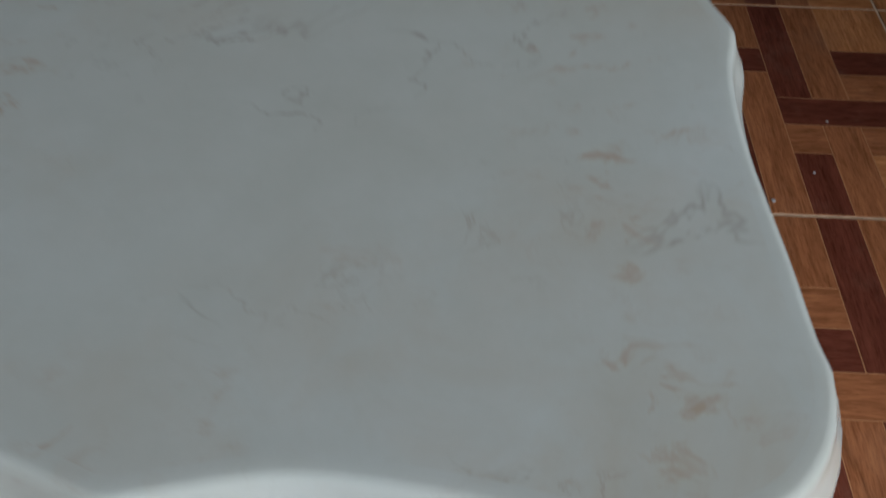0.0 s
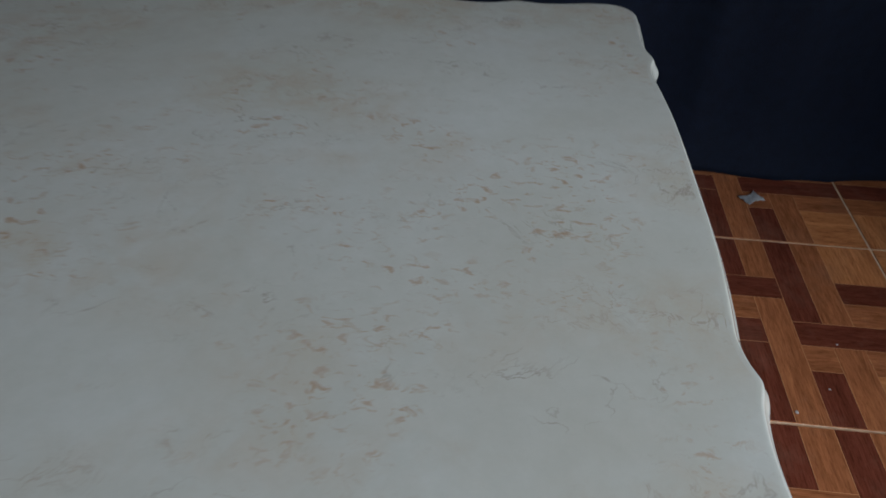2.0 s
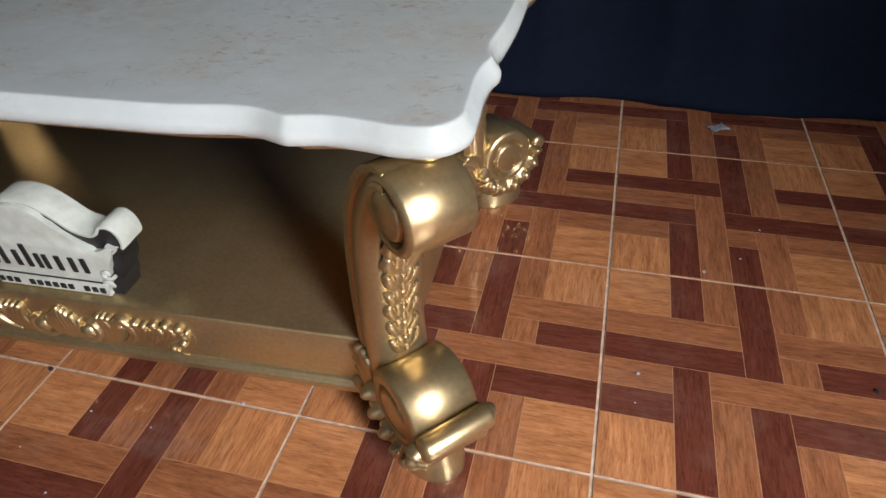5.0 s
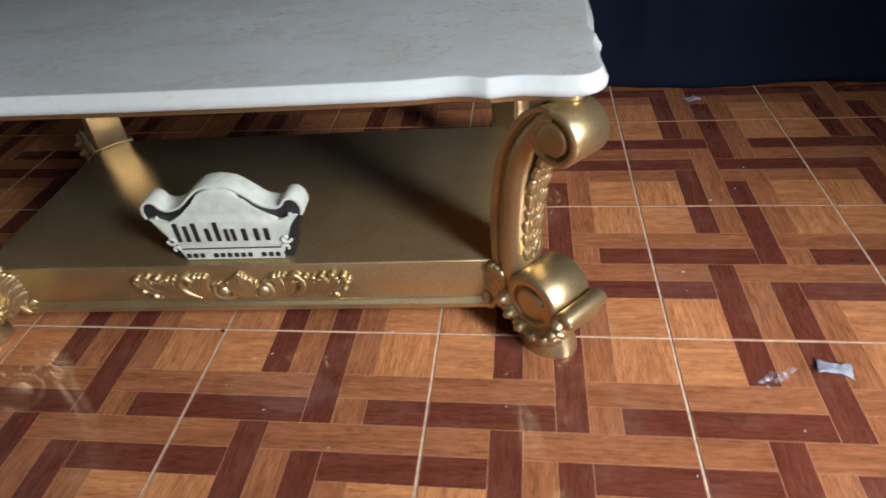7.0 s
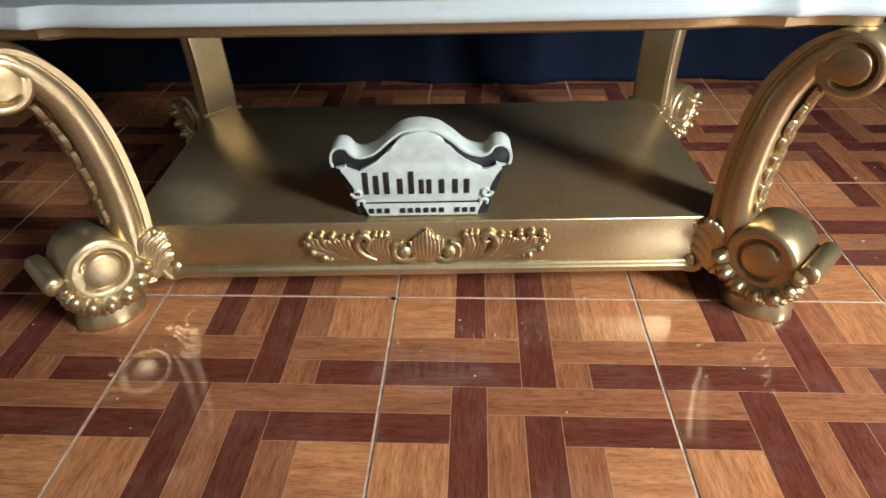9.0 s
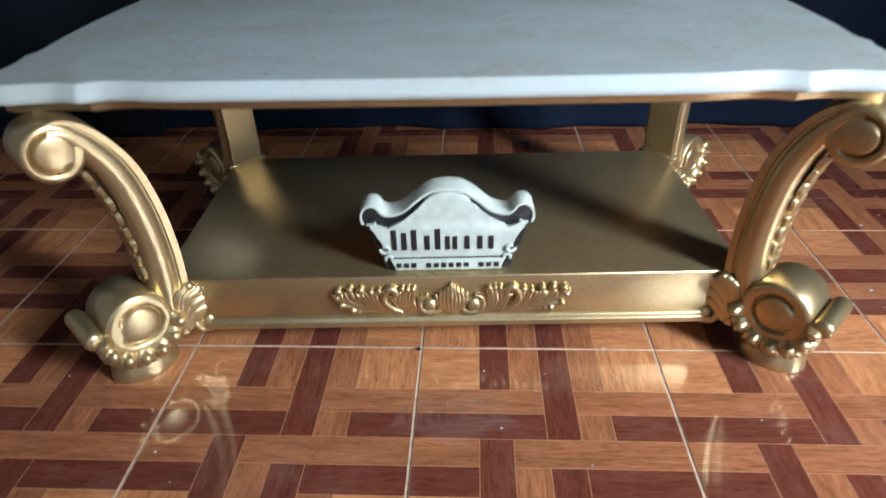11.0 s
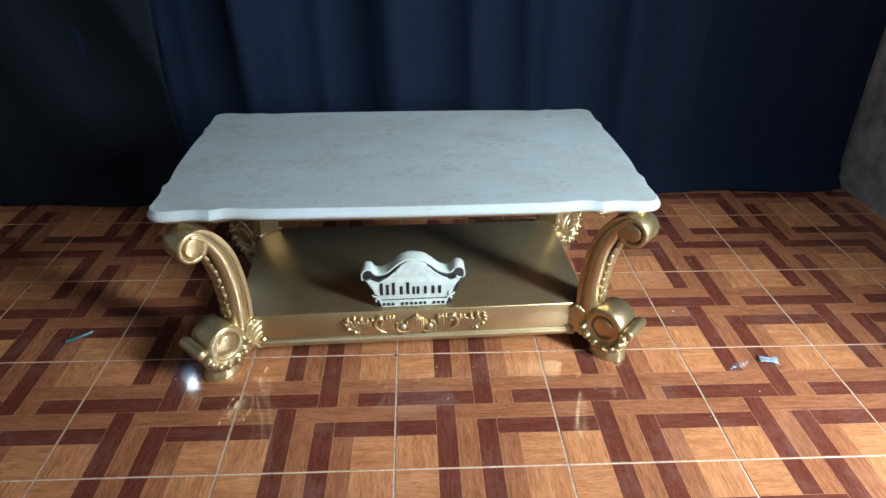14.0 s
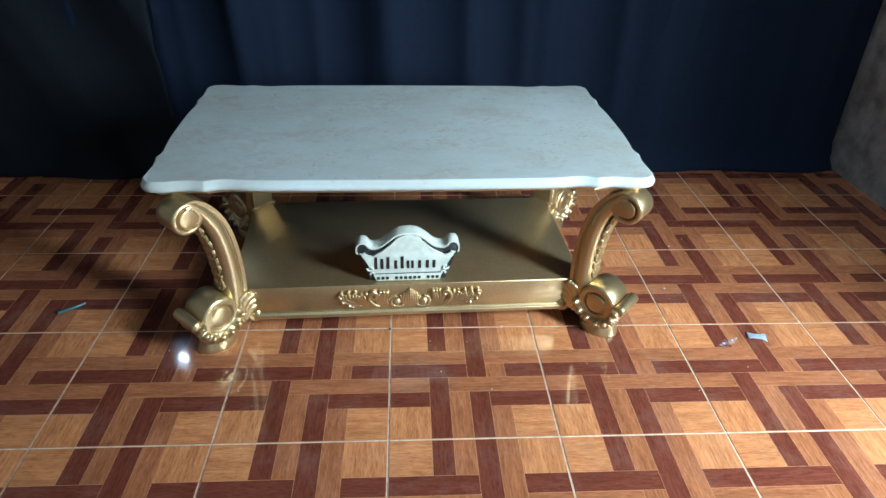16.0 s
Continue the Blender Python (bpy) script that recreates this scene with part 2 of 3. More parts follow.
def relief(bm, strands, area, step, place, mirror=None):
    # carved relief: swept strands and domes over a flat field become one connected skin
    # strand: (points (x, z), widths, crown heights); place(x, z, h) puts a point of the field into the part
    x0, x1, z0, z1 = area
    nx, nz = int(round((x1 - x0) / step)), int(round((z1 - z0) / step))
    gx, gz = np.meshgrid(np.linspace(x0, x1, nx + 1), np.linspace(z0, z1, nz + 1))
    h = np.full(gx.shape, -1.0)
    for points, widths, crowns in strands:
        line = smooth_line([(*p, w, c) for p, w, c in zip(points, widths, crowns)], 4) if len(points) > 1 else [np.array((*points[0], widths[0], crowns[0])), np.array((points[0][0] + 1e-5, points[0][1], widths[0], crowns[0]))]
        for a, b in zip(line, line[1:]):
            d = b[:2] - a[:2]
            t = np.clip(((gx - a[0]) * d[0] + (gz - a[1]) * d[1]) / max(d @ d, 1e-12), 0, 1)
            w = a[2] + (b[2] - a[2]) * t
            q = np.hypot(gx - a[0] - t * d[0], gz - a[1] - t * d[1]) / w
            c = a[3] + (b[3] - a[3]) * t
            h = np.maximum(h, np.where(q < 1, (c - 0.75 * w) + 0.75 * w * np.sqrt(np.maximum(0, 1 - q * q)), -1))
    solid = h > -0.5
    h = np.where(solid, np.maximum(h, 0.0004), -0.003)
    front, back = {}, {}
    faces = [(i, j) for j in range(nz) for i in range(nx) if solid[j:j + 2, i:i + 2].any()]
    count = {}
    for i, j in faces:
        ring = [(i, j), (i + 1, j), (i + 1, j + 1), (i, j + 1)]
        for k in ring:
            if k not in front:
                p = (float(gx[k[1], k[0]]), float(gz[k[1], k[0]]), float(h[k[1], k[0]]))
                front[k] = bm.verts.new(place(*p))
                if mirror:
                    back[k] = bm.verts.new(mirror(*p))
        bm.faces.new([front[k] for k in ring])
        if mirror:
            bm.faces.new([back[k] for k in ring[::-1]])
            for e in zip(ring, ring[1:] + ring[:1]):
                count[tuple(sorted(e))] = count.get(tuple(sorted(e)), 0) + 1
    for (a, b), n in count.items():
        if n == 1:
            bm.faces.new((front[a], front[b], back[b], back[a]))
    bmesh.ops.recalc_face_normals(bm, faces=bm.faces)


# ---- the room ----
X0, X1, Y0, Y1, HIGH = -2.3, 1.91, -2.8, 1.16, 2.7


def wall(name, boxes, mat, label):
    bm = bmesh.new()
    for lo, hi in boxes:
        box(bm, lo, hi)
    return tagged(part(name, bm, mat, smooth=False), label, "wall", kind="structure")


wall("wall_north", [((X0 - 0.15, Y1, -0.1), (X1 + 0.15, Y1 + 0.15, HIGH))], CONCRETE, "bare cement wall behind the hanging navy cloth")
wall("wall_west", [((X0 - 0.15, Y0, -0.1), (X0, Y1, HIGH))], CONCRETE, "bare cement side wall in deep shade")
# the doorway is out of view, its edges set to shape the daylight
wall("wall_east", [((X1, Y0, -0.1), (X1 + 0.12, -1.66, HIGH)), ((X1, -0.97, -0.1), (X1 + 0.12, Y1, HIGH)),
                   ((X1, -1.66, 2.05), (X1 + 0.12, -0.97, HIGH))],
     CONCRETE, "rough grey cement side wall with an assumed open doorway")
# out of view; the doorway is added to go with the front fill lamp
wall("wall_south", [((X0 - 0.15, Y0 - 0.15, -0.1), (-0.75, Y0, HIGH)), ((0.35, Y0 - 0.15, -0.1), (X1 + 0.15, Y0, HIGH)),
                    ((-0.75, Y0 - 0.15, 2.1), (0.35, Y0, HIGH))], CONCRETE, "bare cement wall out of view with an added doorway")
bm = bmesh.new()
box(bm, (X0 - 0.15, Y0 - 0.15, HIGH), (X1 + 0.15, Y1 + 0.15, HIGH + 0.1))
tagged(part("ceiling", bm, CEILING, smooth=False), "plain pale ceiling boards over the room", "ceiling", kind="structure")
bm = bmesh.new()
box(bm, (-30, -30, -0.3), (30, 30, -0.11))
tagged(part("ground", bm, CONCRETE, smooth=False), "bare grey ground outside the room", "ground", kind="structure")


def curtain(name, x0, x1, y, high, folds, mat, seed, label, lean=0.0):
    rng = random.Random(seed)
    waves = [(rng.uniform(*folds), rng.uniform(0, 6.28), rng.uniform(0.4, 1.0)) for _ in range(5)]
    nx, nz = int((x1 - x0) / 0.018), 44
    bm = bmesh.new()
    loops = []
    for j in range(nz + 1):
        h = j / nz
        z = high * h ** 1.35
        row = []
        for i in range(nx + 1):
            x = x0 + (x1 - x0) * i / nx
            w = sum(a * (1.2 - 2.4 * abs(math.sin(0.5 * f * (x + lean * z) + p + 0.3 * math.sin(1.3 * h + p))) ** 0.75) for f, p, a in waves) / 5
            soft = 0.35 + 0.65 * min(1, h * 3)
            d = 0.095 * w * soft + 0.035 * noise.noise((x * 2.2, z * 1.1, seed))
            skirt = 0.05 * max(0, 1 - z / 0.14) ** 2 + 0.008 * math.sin(z * 90 + 3 * noise.noise((x * 3, 0, seed))) * max(0, 1 - z / 0.2)
            row.append((x, y - d - skirt, z + 0.004))
        loops.append(row)
    rings(bm, loops, cap=False, closed=False)
    ob = part(name, bm, mat)
    mod = ob.modifiers.new("thickness", "SOLIDIFY")
    mod.thickness = 0.003
    return tagged(ob, label, "curtain")


curtain("backdrop_cloth", X0 + 0.3, X1 - 0.02, 1.05, 2.6, (8, 24), CLOTH, 3, "dark navy cloth hanging in soft folds down to the floor", 0.04)
curtain("black_cloth", X0 + 0.02, -0.86, 0.99, 2.6, (6, 15), BLACK_CLOTH, 8, "black cloth hanging in loose folds beside the navy cloth", 0.45)

# ---- the coffee table ----
TABLE = new("coffee_table")
TABLE.matrix_world = pose(0.042, 0.285, 0, 0, 0, 2.3)
tagged(TABLE, "low gold carved coffee table with a scalloped marble top", "coffee table")
TOP, SHELF = 0.495, 0.142


# one side of the scalloped outline: how far along from its middle, how far drawn in
LONG_RUN = [(0, 0.002), (0.15, 0.003), (0.3, 0.0045), (0.345, 0.0052), (0.377, 0.008), (0.408, 0.0122), (0.433, 0.0118), (0.451, 0.0065), (0.4625, 0.003), (0.474, 0.0045), (0.498, 0.0082), (0.527, 0.0055), (0.552, 0.0012)]
SHORT_RUN = [(0, 0), (0.06, 0.0002), (0.1, 0.0015), (0.139, 0.0045), (0.168, 0.0075), (0.186, 0.0055), (0.2, 0.001), (0.209, 0.0015), (0.224, 0.0055), (0.25, 0.0072), (0.282, 0.0055), (0.305, 0.005)]


def scalloped_outline(a, b):
    r = 0.042
    long_side = [(x, -b + d) for x, d in smooth_line(LONG_RUN, 4)]
    short_side = [(a - d, -y) for y, d in smooth_line(SHORT_RUN, 4)]
    arc = [(a - 0.004 - r + r * math.sin(t), -b + 0.001 + r - r * math.cos(t)) for t in np.linspace(0.1, math.pi / 2 - 0.1, 9)]
    quarter = [tuple(p) for p in long_side] + arc + [tuple(p) for p in short_side[::-1]]
    right = quarter + [(x, -y) for x, y in quarter[::-1][1:]]
    return right + [(-x, y) for x, y in right[::-1][1:-1]]


def inset(outline, d):
    out = []
    n = len(outline)
    for i, (x, y) in enumerate(outline):
        (x0, y0), (x1, y1) = [np.mean([outline[(i + s * k) % n] for k in range(3, 9)], axis=0) for s in (-1, 1)]
        k = math.hypot(x1 - x0, y1 - y0) or 1
        out.append((x - d * (y1 - y0) / k, y + d * (x1 - x0) / k))
    return out


# the slab lies a little askew on its frame
SKEW = radians(-1.1)
OUTLINE = [(x * math.cos(SKEW) - y * math.sin(SKEW) - 0.006, x * math.sin(SKEW) + y * math.cos(SKEW) + 0.001) for x, y in scalloped_outline(0.618, 0.351)]
bm = bmesh.new()
profile = [(0.012, -0.0265), (0.004, -0.0258), (0.0008, -0.0235), (0.0, -0.019), (0.0, -0.0152), (0.0018, -0.0118), (0.0045, -0.0082), (0.0068, -0.004), (0.0082, -0.0013), (0.0094, -0.0002), (0.0107, 0.0), (0.0132, 0.0)]
loops = [[(x, y, TOP + z) for x, y in inset(OUTLINE, d)] for d, z in profile]
loops += [[(x * k, y * k, TOP) for x, y, _ in loops[-1]] for k in (0.99, 0.97, 0.6, 0.05)]
rings(bm, loops)
bm.faces.ensure_lookup_table()
for k, f in enumerate(bm.faces):
    f.material_index = 1 if k < (len(profile) - 1) * len(OUTLINE) else 0
part("marble_top", bm, [MARBLE, MARBLE_EDGE], TABLE, "cream-grey marble slab with brown veins and a moulded scalloped edge")
bm = bmesh.new()
rings(bm, [[(x, y, z) for x, y in inset(OUTLINE, d)] for d, z in ((0.034, TOP - 0.046), (0.029, TOP - 0.043), (0.028, TOP - 0.027))])
part("top_board", bm, GOLD, TABLE, "gold-painted board under the marble")
# unseen board, added; its brown is set by how the shelf mirrors it
bm = bmesh.new()
rings(bm, [[(x, y, z) for x, y in inset(OUTLINE, d)] for d, z in ((0.044, TOP - 0.05), (0.042, TOP - 0.0485), (0.042, TOP - 0.044))])
part("underside", bm, UNDERSIDE, TABLE, "plain brown underside, out of view")

# lower shelf with its box frame and bottom moulding
SX, SY, BACK = 0.485, 0.268, 0.215
bm = bmesh.new()
box(bm, (-SX, -SY, 0.05), (SX, BACK, SHELF), 0.003)
shelf = part("shelf", bm, GOLD, TABLE, "broad satin gold lower shelf")
for s in (-1, 1):
    bm = bmesh.new()
    y = BACK if s > 0 else -SY
    pr = [(0, 0.062), (0.003, 0.061), (0.006, 0.057), (0.0065, 0.054), (0.009, 0.052), (0.009, 0.043), (0, 0.043)]
    rings(bm, [[(x, y + s * (d - 0.0005), z) for d, z in pr] for x in (-0.44, 0.44)])
    part("base_moulding", bm, GOLD, shelf)


def scroll_face(bm, centre, r, y, side, turns, eye, rise, start=0.0, nr=26, na=72):
    # a round end with a carved spiral groove and a domed eye, in the x-z plane, facing side
    grid = []
    for i in range(1, nr + 1):
        q = r * i / nr
        row = []
        for k in range(na):
            a = 2 * math.pi * k / na
            b = (a + start) % (2 * math.pi)
            g = eye + (r * 0.78 - eye) * (b / (2 * math.pi)) * turns
            fade = min(1, max(0, b - 0.35) / 0.5) * min(1, max(0, 2 * math.pi - 0.4 - b) / 0.6)
            groove = math.exp(-((q - g) / (0.055 * r)) ** 2) * rise * 1.7 * fade
            dome = rise * 0.55 * max(0, 1 - (q / eye) ** 2)
            lip = rise * (1 - max(0, (q - 0.84 * r) / (0.16 * r)) ** 2)
            row.append(bm.verts.new((centre[0] + q * math.cos(a), y + side * (lip + dome - groove), centre[1] + q * math.sin(a))))
        grid.append(row)
    mid = bm.verts.new((centre[0], y + side * rise * 1.55, centre[1]))
    for k in range(na):
        j = (k + 1) % na
        bm.faces.new((mid, grid[0][k], grid[0][j]))
        for a, b in zip(grid, grid[1:]):
            bm.faces.new((a[k], b[k], b[j], a[j]))
    return grid[-1]


def scroll(bm, centre, r, half, turns, eye, rise, start):
    a = scroll_face(bm, centre, r, -half, -1, turns, eye, rise, start)
    b = scroll_face(bm, centre, r, half, 1, turns, eye, rise, start)
    n = len(a)
    for k in range(n):
        j = (k + 1) % n
        bm.faces.new((a[k], a[j], b[j], b[k]))


# one leg, with x pointing out to the table's corner, y across its width
def arm_mesh():
    spine = [(0.045, 0.436, 0.015), (0.024, 0.431, 0.019), (0.0, 0.406, 0.024), (-0.026, 0.356, 0.027), (-0.041, 0.288, 0.0285), (-0.047, 0.21, 0.029), (-0.045, 0.14, 0.029), (-0.038, 0.09, 0.029), (-0.026, 0.055, 0.028)]
    section = [(-1, -0.96), (-1, -0.88), (-1, 0.88), (-1, 0.96), (-0.97, 1.0), (-0.92, 1.0), (-0.62, 1.0), (-0.55, 0.9), (-0.47, 0.9), (-0.36, 0.98), (-0.2, 1.04), (0.0, 1.07), (0.25, 1.07), (0.5, 1.02), (0.7, 0.92), (0.84, 0.78), (0.94, 0.6), (1.0, 0.35), (1.0, 0.0)]
    section = section + [(n, -v) for n, v in section[::-1][1:-4]]
    pts = smooth_line(spine, 6)
    loops = []
    for i, (x, z, h) in enumerate(pts):
        d = pts[min(i + 1, len(pts) - 1)] - pts[max(i - 1, 0)]
        k = math.hypot(d[0], d[1])
        nx, nz = -d[1] / k, d[0] / k
        slim = 1 - 0.045 * min(1, max(0, (z - 0.34) / 0.06))
        loops.append([(x + nx * n * h, 0.0355 * slim * v, z + nz * n * h) for n, v in section])
    b = bmesh.new()
    rings(b, loops)
    return b


def leaf_spray():
    # leaf pairs in low relief down the hollow outer side of the leg
    b = bmesh.new()
    spine = smooth_line([(0.017, 0.368), (0.001, 0.325), (-0.0085, 0.28), (-0.0145, 0.235), (-0.0175, 0.19), (-0.0165, 0.155)], 12)
    run = [0.0]
    for p, q in zip(spine, spine[1:]):
        run.append(run[-1] + float(np.linalg.norm(q - p)))
    xs, zs = [float(p[0]) for p in spine], [float(p[1]) for p in spine]

    def place(w, s, h):
        x, z = np.interp(s, run, xs), np.interp(s, run, zs)
        x2, z2 = np.interp(s + 0.004, run, xs), np.interp(s + 0.004, run, zs)
        x1, z1 = np.interp(s - 0.004, run, xs), np.interp(s - 0.004, run, zs)
        k = math.hypot(x2 - x1, z2 - z1)
        lift = 0.72 * h - 0.0012 - 3.2 * w * w
        return Vector((x - (z2 - z1) / k * lift, w, z + (x2 - x1) / k * lift))

    rng = random.Random(5)
    strands = [([(0, 0.006), (0, run[-1] - 0.004)], (0.006, 0.006), (0.003, 0.003))]
    s = 0.027
    while s < run[-1] - 0.002:
        for k in (-1, 1):
            g = rng.uniform(0.85, 1.15)
            e = rng.uniform(-0.003, 0.003)
            # a broad outer leaf and a slimmer one beside the rib
            strands.append(([(k * 0.003, s + e), (k * 0.0095, s - 0.005 * g), (k * 0.015 * g, s - 0.015 * g + e), (k * 0.0175, s - 0.0235 * g)], (0.0036, 0.0064, 0.0064, 0.0036), (0.0025, 0.0066, 0.009, 0.0082)))
            strands.append(([(k * 0.002, s - 0.006), (k * 0.0052 * g, s - 0.014), (k * 0.0072, s - 0.024 * g), (k * 0.0095, s - 0.029)], (0.003, 0.0052, 0.0048, 0.0026), (0.004, 0.008, 0.0095, 0.007)))
        strands.append(([(0, s - 0.003), (0, s - 0.018)], (0.0036, 0.002), (0.0092, 0.006)))
        s += 0.0262
    relief(b, strands, (-0.024, 0.024, 0.0, run[-1]), 0.0009, place)
    return b


def foot_collar():
    # cup of carved leaves round the underside of the foot scroll, knobbed tips at both rims
    b = bmesh.new()
    lobes, na, nv = 7, 252, 80
    steps = [0.0, 0.3, 0.5, 0.68, 0.8, 0.9, 1.0]
    wide = [0.0, 0.027, 0.041, 0.0475, 0.0485, 0.0475, 0.042]
    loops = []
    for i in range(na + 1):
        q = i / na
        a = math.radians(184 + 188 * q)
        d = Vector((math.cos(a), 0, math.sin(a)))
        c = Vector((0.018, 0, 0.11))
        low = max(0.0, -math.sin(a))
        ends = min(1, q / 0.05, (1 - q) / 0.05)
        outer = min(0.067 + 0.016 * low ** 1.5, 0.079 / max(low, 0.2))
        across = [outer, outer, 0.5 * outer + 0.035, 0.0635, 0.0585, 0.0535, 0.047]
        cell = q * lobes
        u = cell - math.floor(cell) - 0.5
        flat = u * 0.0265
        loop = []
        for j in range(nv + 1):
            w = -1 + 2 * j / nv
            e = abs(w)
            sgn = 1 if w > 0 else -1
            r, y = float(np.interp(e, steps, across)), float(np.interp(e, steps, wide))
            lobe = math.sqrt(max(0, 1 - (2 * u) ** 2))
            bend = u + 0.22 * math.sin(2.6 * (1 - e))
            ridge = abs(math.sin(math.pi * 3 * bend))
            body_part = max(0.0, 1 - max(0.0, e - 0.66) / 0.12)
            h = 0.0045 * lobe * min(1, 0.35 + e) + 0.0026 * ridge * body_part * min(1, max(0, (e - 0.2) / 0.3))
            out = (Vector((0, sgn, 0)) * e * e + d * (1 - e * e)).normalized()
            far = math.hypot(flat - 0.002, (r - 0.0575))
            knob = 0.95 * math.sqrt(max(0.0, 0.0082 ** 2 - far ** 2)) if e > 0.5 else 0.0
            p = c + d * r + Vector((0, sgn * y, 0)) + out * (h * ends) + Vector((0, sgn * knob * ends, 0))
            loop.append(c + (p - c) * (0.88 + 0.12 * ends))
        loop.append(c + d * 0.035 + Vector((0, 0.03, 0)))
        loop.append(c + d * 0.035 + Vector((0, -0.03, 0)))
        loops.append(loop)
    rings(b, loops)
    bmesh.ops.recalc_face_normals(b, faces=b.faces)
    return b


def bracket_leaf():
    # upright acanthus leaf with a ball curl where the leg meets the shelf's frame
    b = bmesh.new()
    strands = [([(-0.045, 0.062), (-0.058, 0.085), (-0.06, 0.112)], (0.016, 0.022, 0.012), (0.002, 0.002, 0.001)),
               ([(-0.06, 0.066), (-0.08, 0.056)], (0.012, 0.012), (0.002, 0.001))]
    for k, tip in enumerate(((-0.066, 0.124), (-0.083, 0.113), (-0.094, 0.097), (-0.098, 0.08))):
        root = (-0.044 - 0.003 * k, 0.07 - 0.006 * k)
        for j in (-1, 0, 1):
            end = (tip[0] + 0.0062 * j, tip[1] + 0.0035 * j - 0.003 * abs(j))
            mid = (0.45 * root[0] + 0.55 * end[0] + 0.008, 0.35 * root[1] + 0.65 * end[1] + 0.006)
            strands.append(([(root[0] + 0.002 * j, root[1]), mid, end], (0.0024, 0.0046, 0.004), (0.004, 0.0078 - 0.0012 * abs(j), 0.009 - 0.0015 * abs(j))))
        strands.append(([tip], (0.0056,), (0.0105,)))
    strands.append(([(-0.083, 0.054)], (0.0125,), (0.014,)))
    strands.append(([(-0.062, 0.06), (-0.067, 0.046), (-0.083, 0.0385), (-0.0985, 0.046), (-0.1, 0.059), (-0.092, 0.069)], (0.004, 0.0055, 0.0055, 0.005, 0.0045, 0.003), (0.005, 0.008, 0.008, 0.008, 0.007, 0.005)))
    relief(b, strands, (-0.112, -0.02, 0.03, 0.134), 0.0011, lambda x, z, h: Vector((1.2 * x + 0.008, -0.0355 - h, 1.16 * z - 0.006)),
           lambda x, z, h: Vector((1.2 * x + 0.008, 0.0355 + h, 1.16 * z - 0.006)))
    return b


def small_roll():
    b = bmesh.new()
    loops = []
    for y, r in ((-0.048, 0.004), (-0.0475, 0.010), (-0.044, 0.0145), (-0.04, 0.0155), (0.04, 0.0155), (0.044, 0.0145), (0.0475, 0.010), (0.048, 0.004)):
        loops.append([(0.087 + r * math.cos(a), y, 0.117 + r * math.sin(a)) for a in np.linspace(0, 2 * math.pi, 24, endpoint=False)])
    rings(b, loops)
    neck = smooth_line([(0.03, 0.092), (0.056, 0.088), (0.074, 0.095), (0.087, 0.108)], 4)
    rings(b, [[(x - 0.004, y, z - 0.012) for y in (-0.036, 0.036)] + [(x + 0.002, y, z + 0.006) for y in (0.036, -0.036)] for x, z in neck])
    return b


def foot_pad():
    b = bmesh.new()
    rings(b, [[(0.02 + 0.058 * w * math.cos(a), 0.042 * w * math.sin(a), z) for a in np.linspace(0, 2 * math.pi, 40, endpoint=False)]
              for w, z in ((0.95, 0.0), (0.97, 0.002), (0.97, 0.005), (0.93, 0.018), (0.84, 0.029), (0.78, 0.04))])
    return b


def top_scroll():
    b = bmesh.new()
    scroll(b, (0.045, 0.41), 0.041, 0.0315, 0.3, 0.026, 0.0045, 2.7)
    return b


def foot_scroll():
    b = bmesh.new()
    scroll(b, (0.018, 0.11), 0.053, 0.04, 0.35, 0.03, 0.0045, 0.0)
    return b


def make_leg(first, m):
    if first is None:
        arm = part("leg", arm_mesh(), GOLD, TABLE, "outswept gold scroll leg with carved leaves")
        for name, bm, label in (("top_scroll", top_scroll(), ""), ("foot_scroll", foot_scroll(), ""), ("leaf_carving", leaf_spray(), "gilt leaf carving"), ("foot_collar", foot_collar(), "carved gadroon collar"),
                                ("bracket_leaf", bracket_leaf(), "carved acanthus curl"), ("foot_roll", small_roll(), ""), ("foot_pad", foot_pad(), "")):
            part(name, bm, GOLD, arm, label)
    else:
        arm = copy_thing(first, m)
    arm.matrix_basis = m
    return arm


first_leg = None
for sx, sy, turn in ((1, -1, -45), (-1, -1, -135), (1, 1, 45), (-1, 1, 135)):
    first_leg_made = make_leg(first_leg, pose(0.006 + sx * 0.517, -0.3 if sy < 0 else 0.252, 0, 0, 0, turn))
    first_leg = first_leg or first_leg_made


# acanthus frieze on the shelf front: a shell, and to either side a ball curl, two leaf fans and a ruffled end
def frieze_piece(name, strands):
    b = bmesh.new()
    xs = [p[0] for q in strands for p in q[0]]
    zs = [p[1] for q in strands for p in q[0]]
    area = (min(xs) - 0.014, max(xs) + 0.014, max(min(zs) - 0.014, -0.0335), max(zs) + 0.012)
    relief(b, strands, area, 0.0009, lambda x, z, h: Vector((x, -SY - 0.0004 - h, 0.099 + z)))
    part(name, b, GOLD, shelf, "bright gilt " + name.replace("_", " "))


def strand(s, rng, points, width, crown=0.009):
    # a leaf strand: thin root, full middle, curled tip
    n = len(points)
    jog = rng.uniform(-0.0026, 0.0026)
    pts = [(s * (x + jog * i / n), z + jog * i / n) for i, (x, z) in enumerate(points)]
    width *= 1.22
    ws = [width * (0.5 + 0.5 * math.sin(math.pi * min(1, 0.15 + 0.7 * i / (n - 1)))) for i in range(n)]
    cs = [crown * (0.4 + 0.6 * i / (n - 1)) for i in range(n)]
    cs[-1] = crown * 0.85
    return (pts, ws, cs)


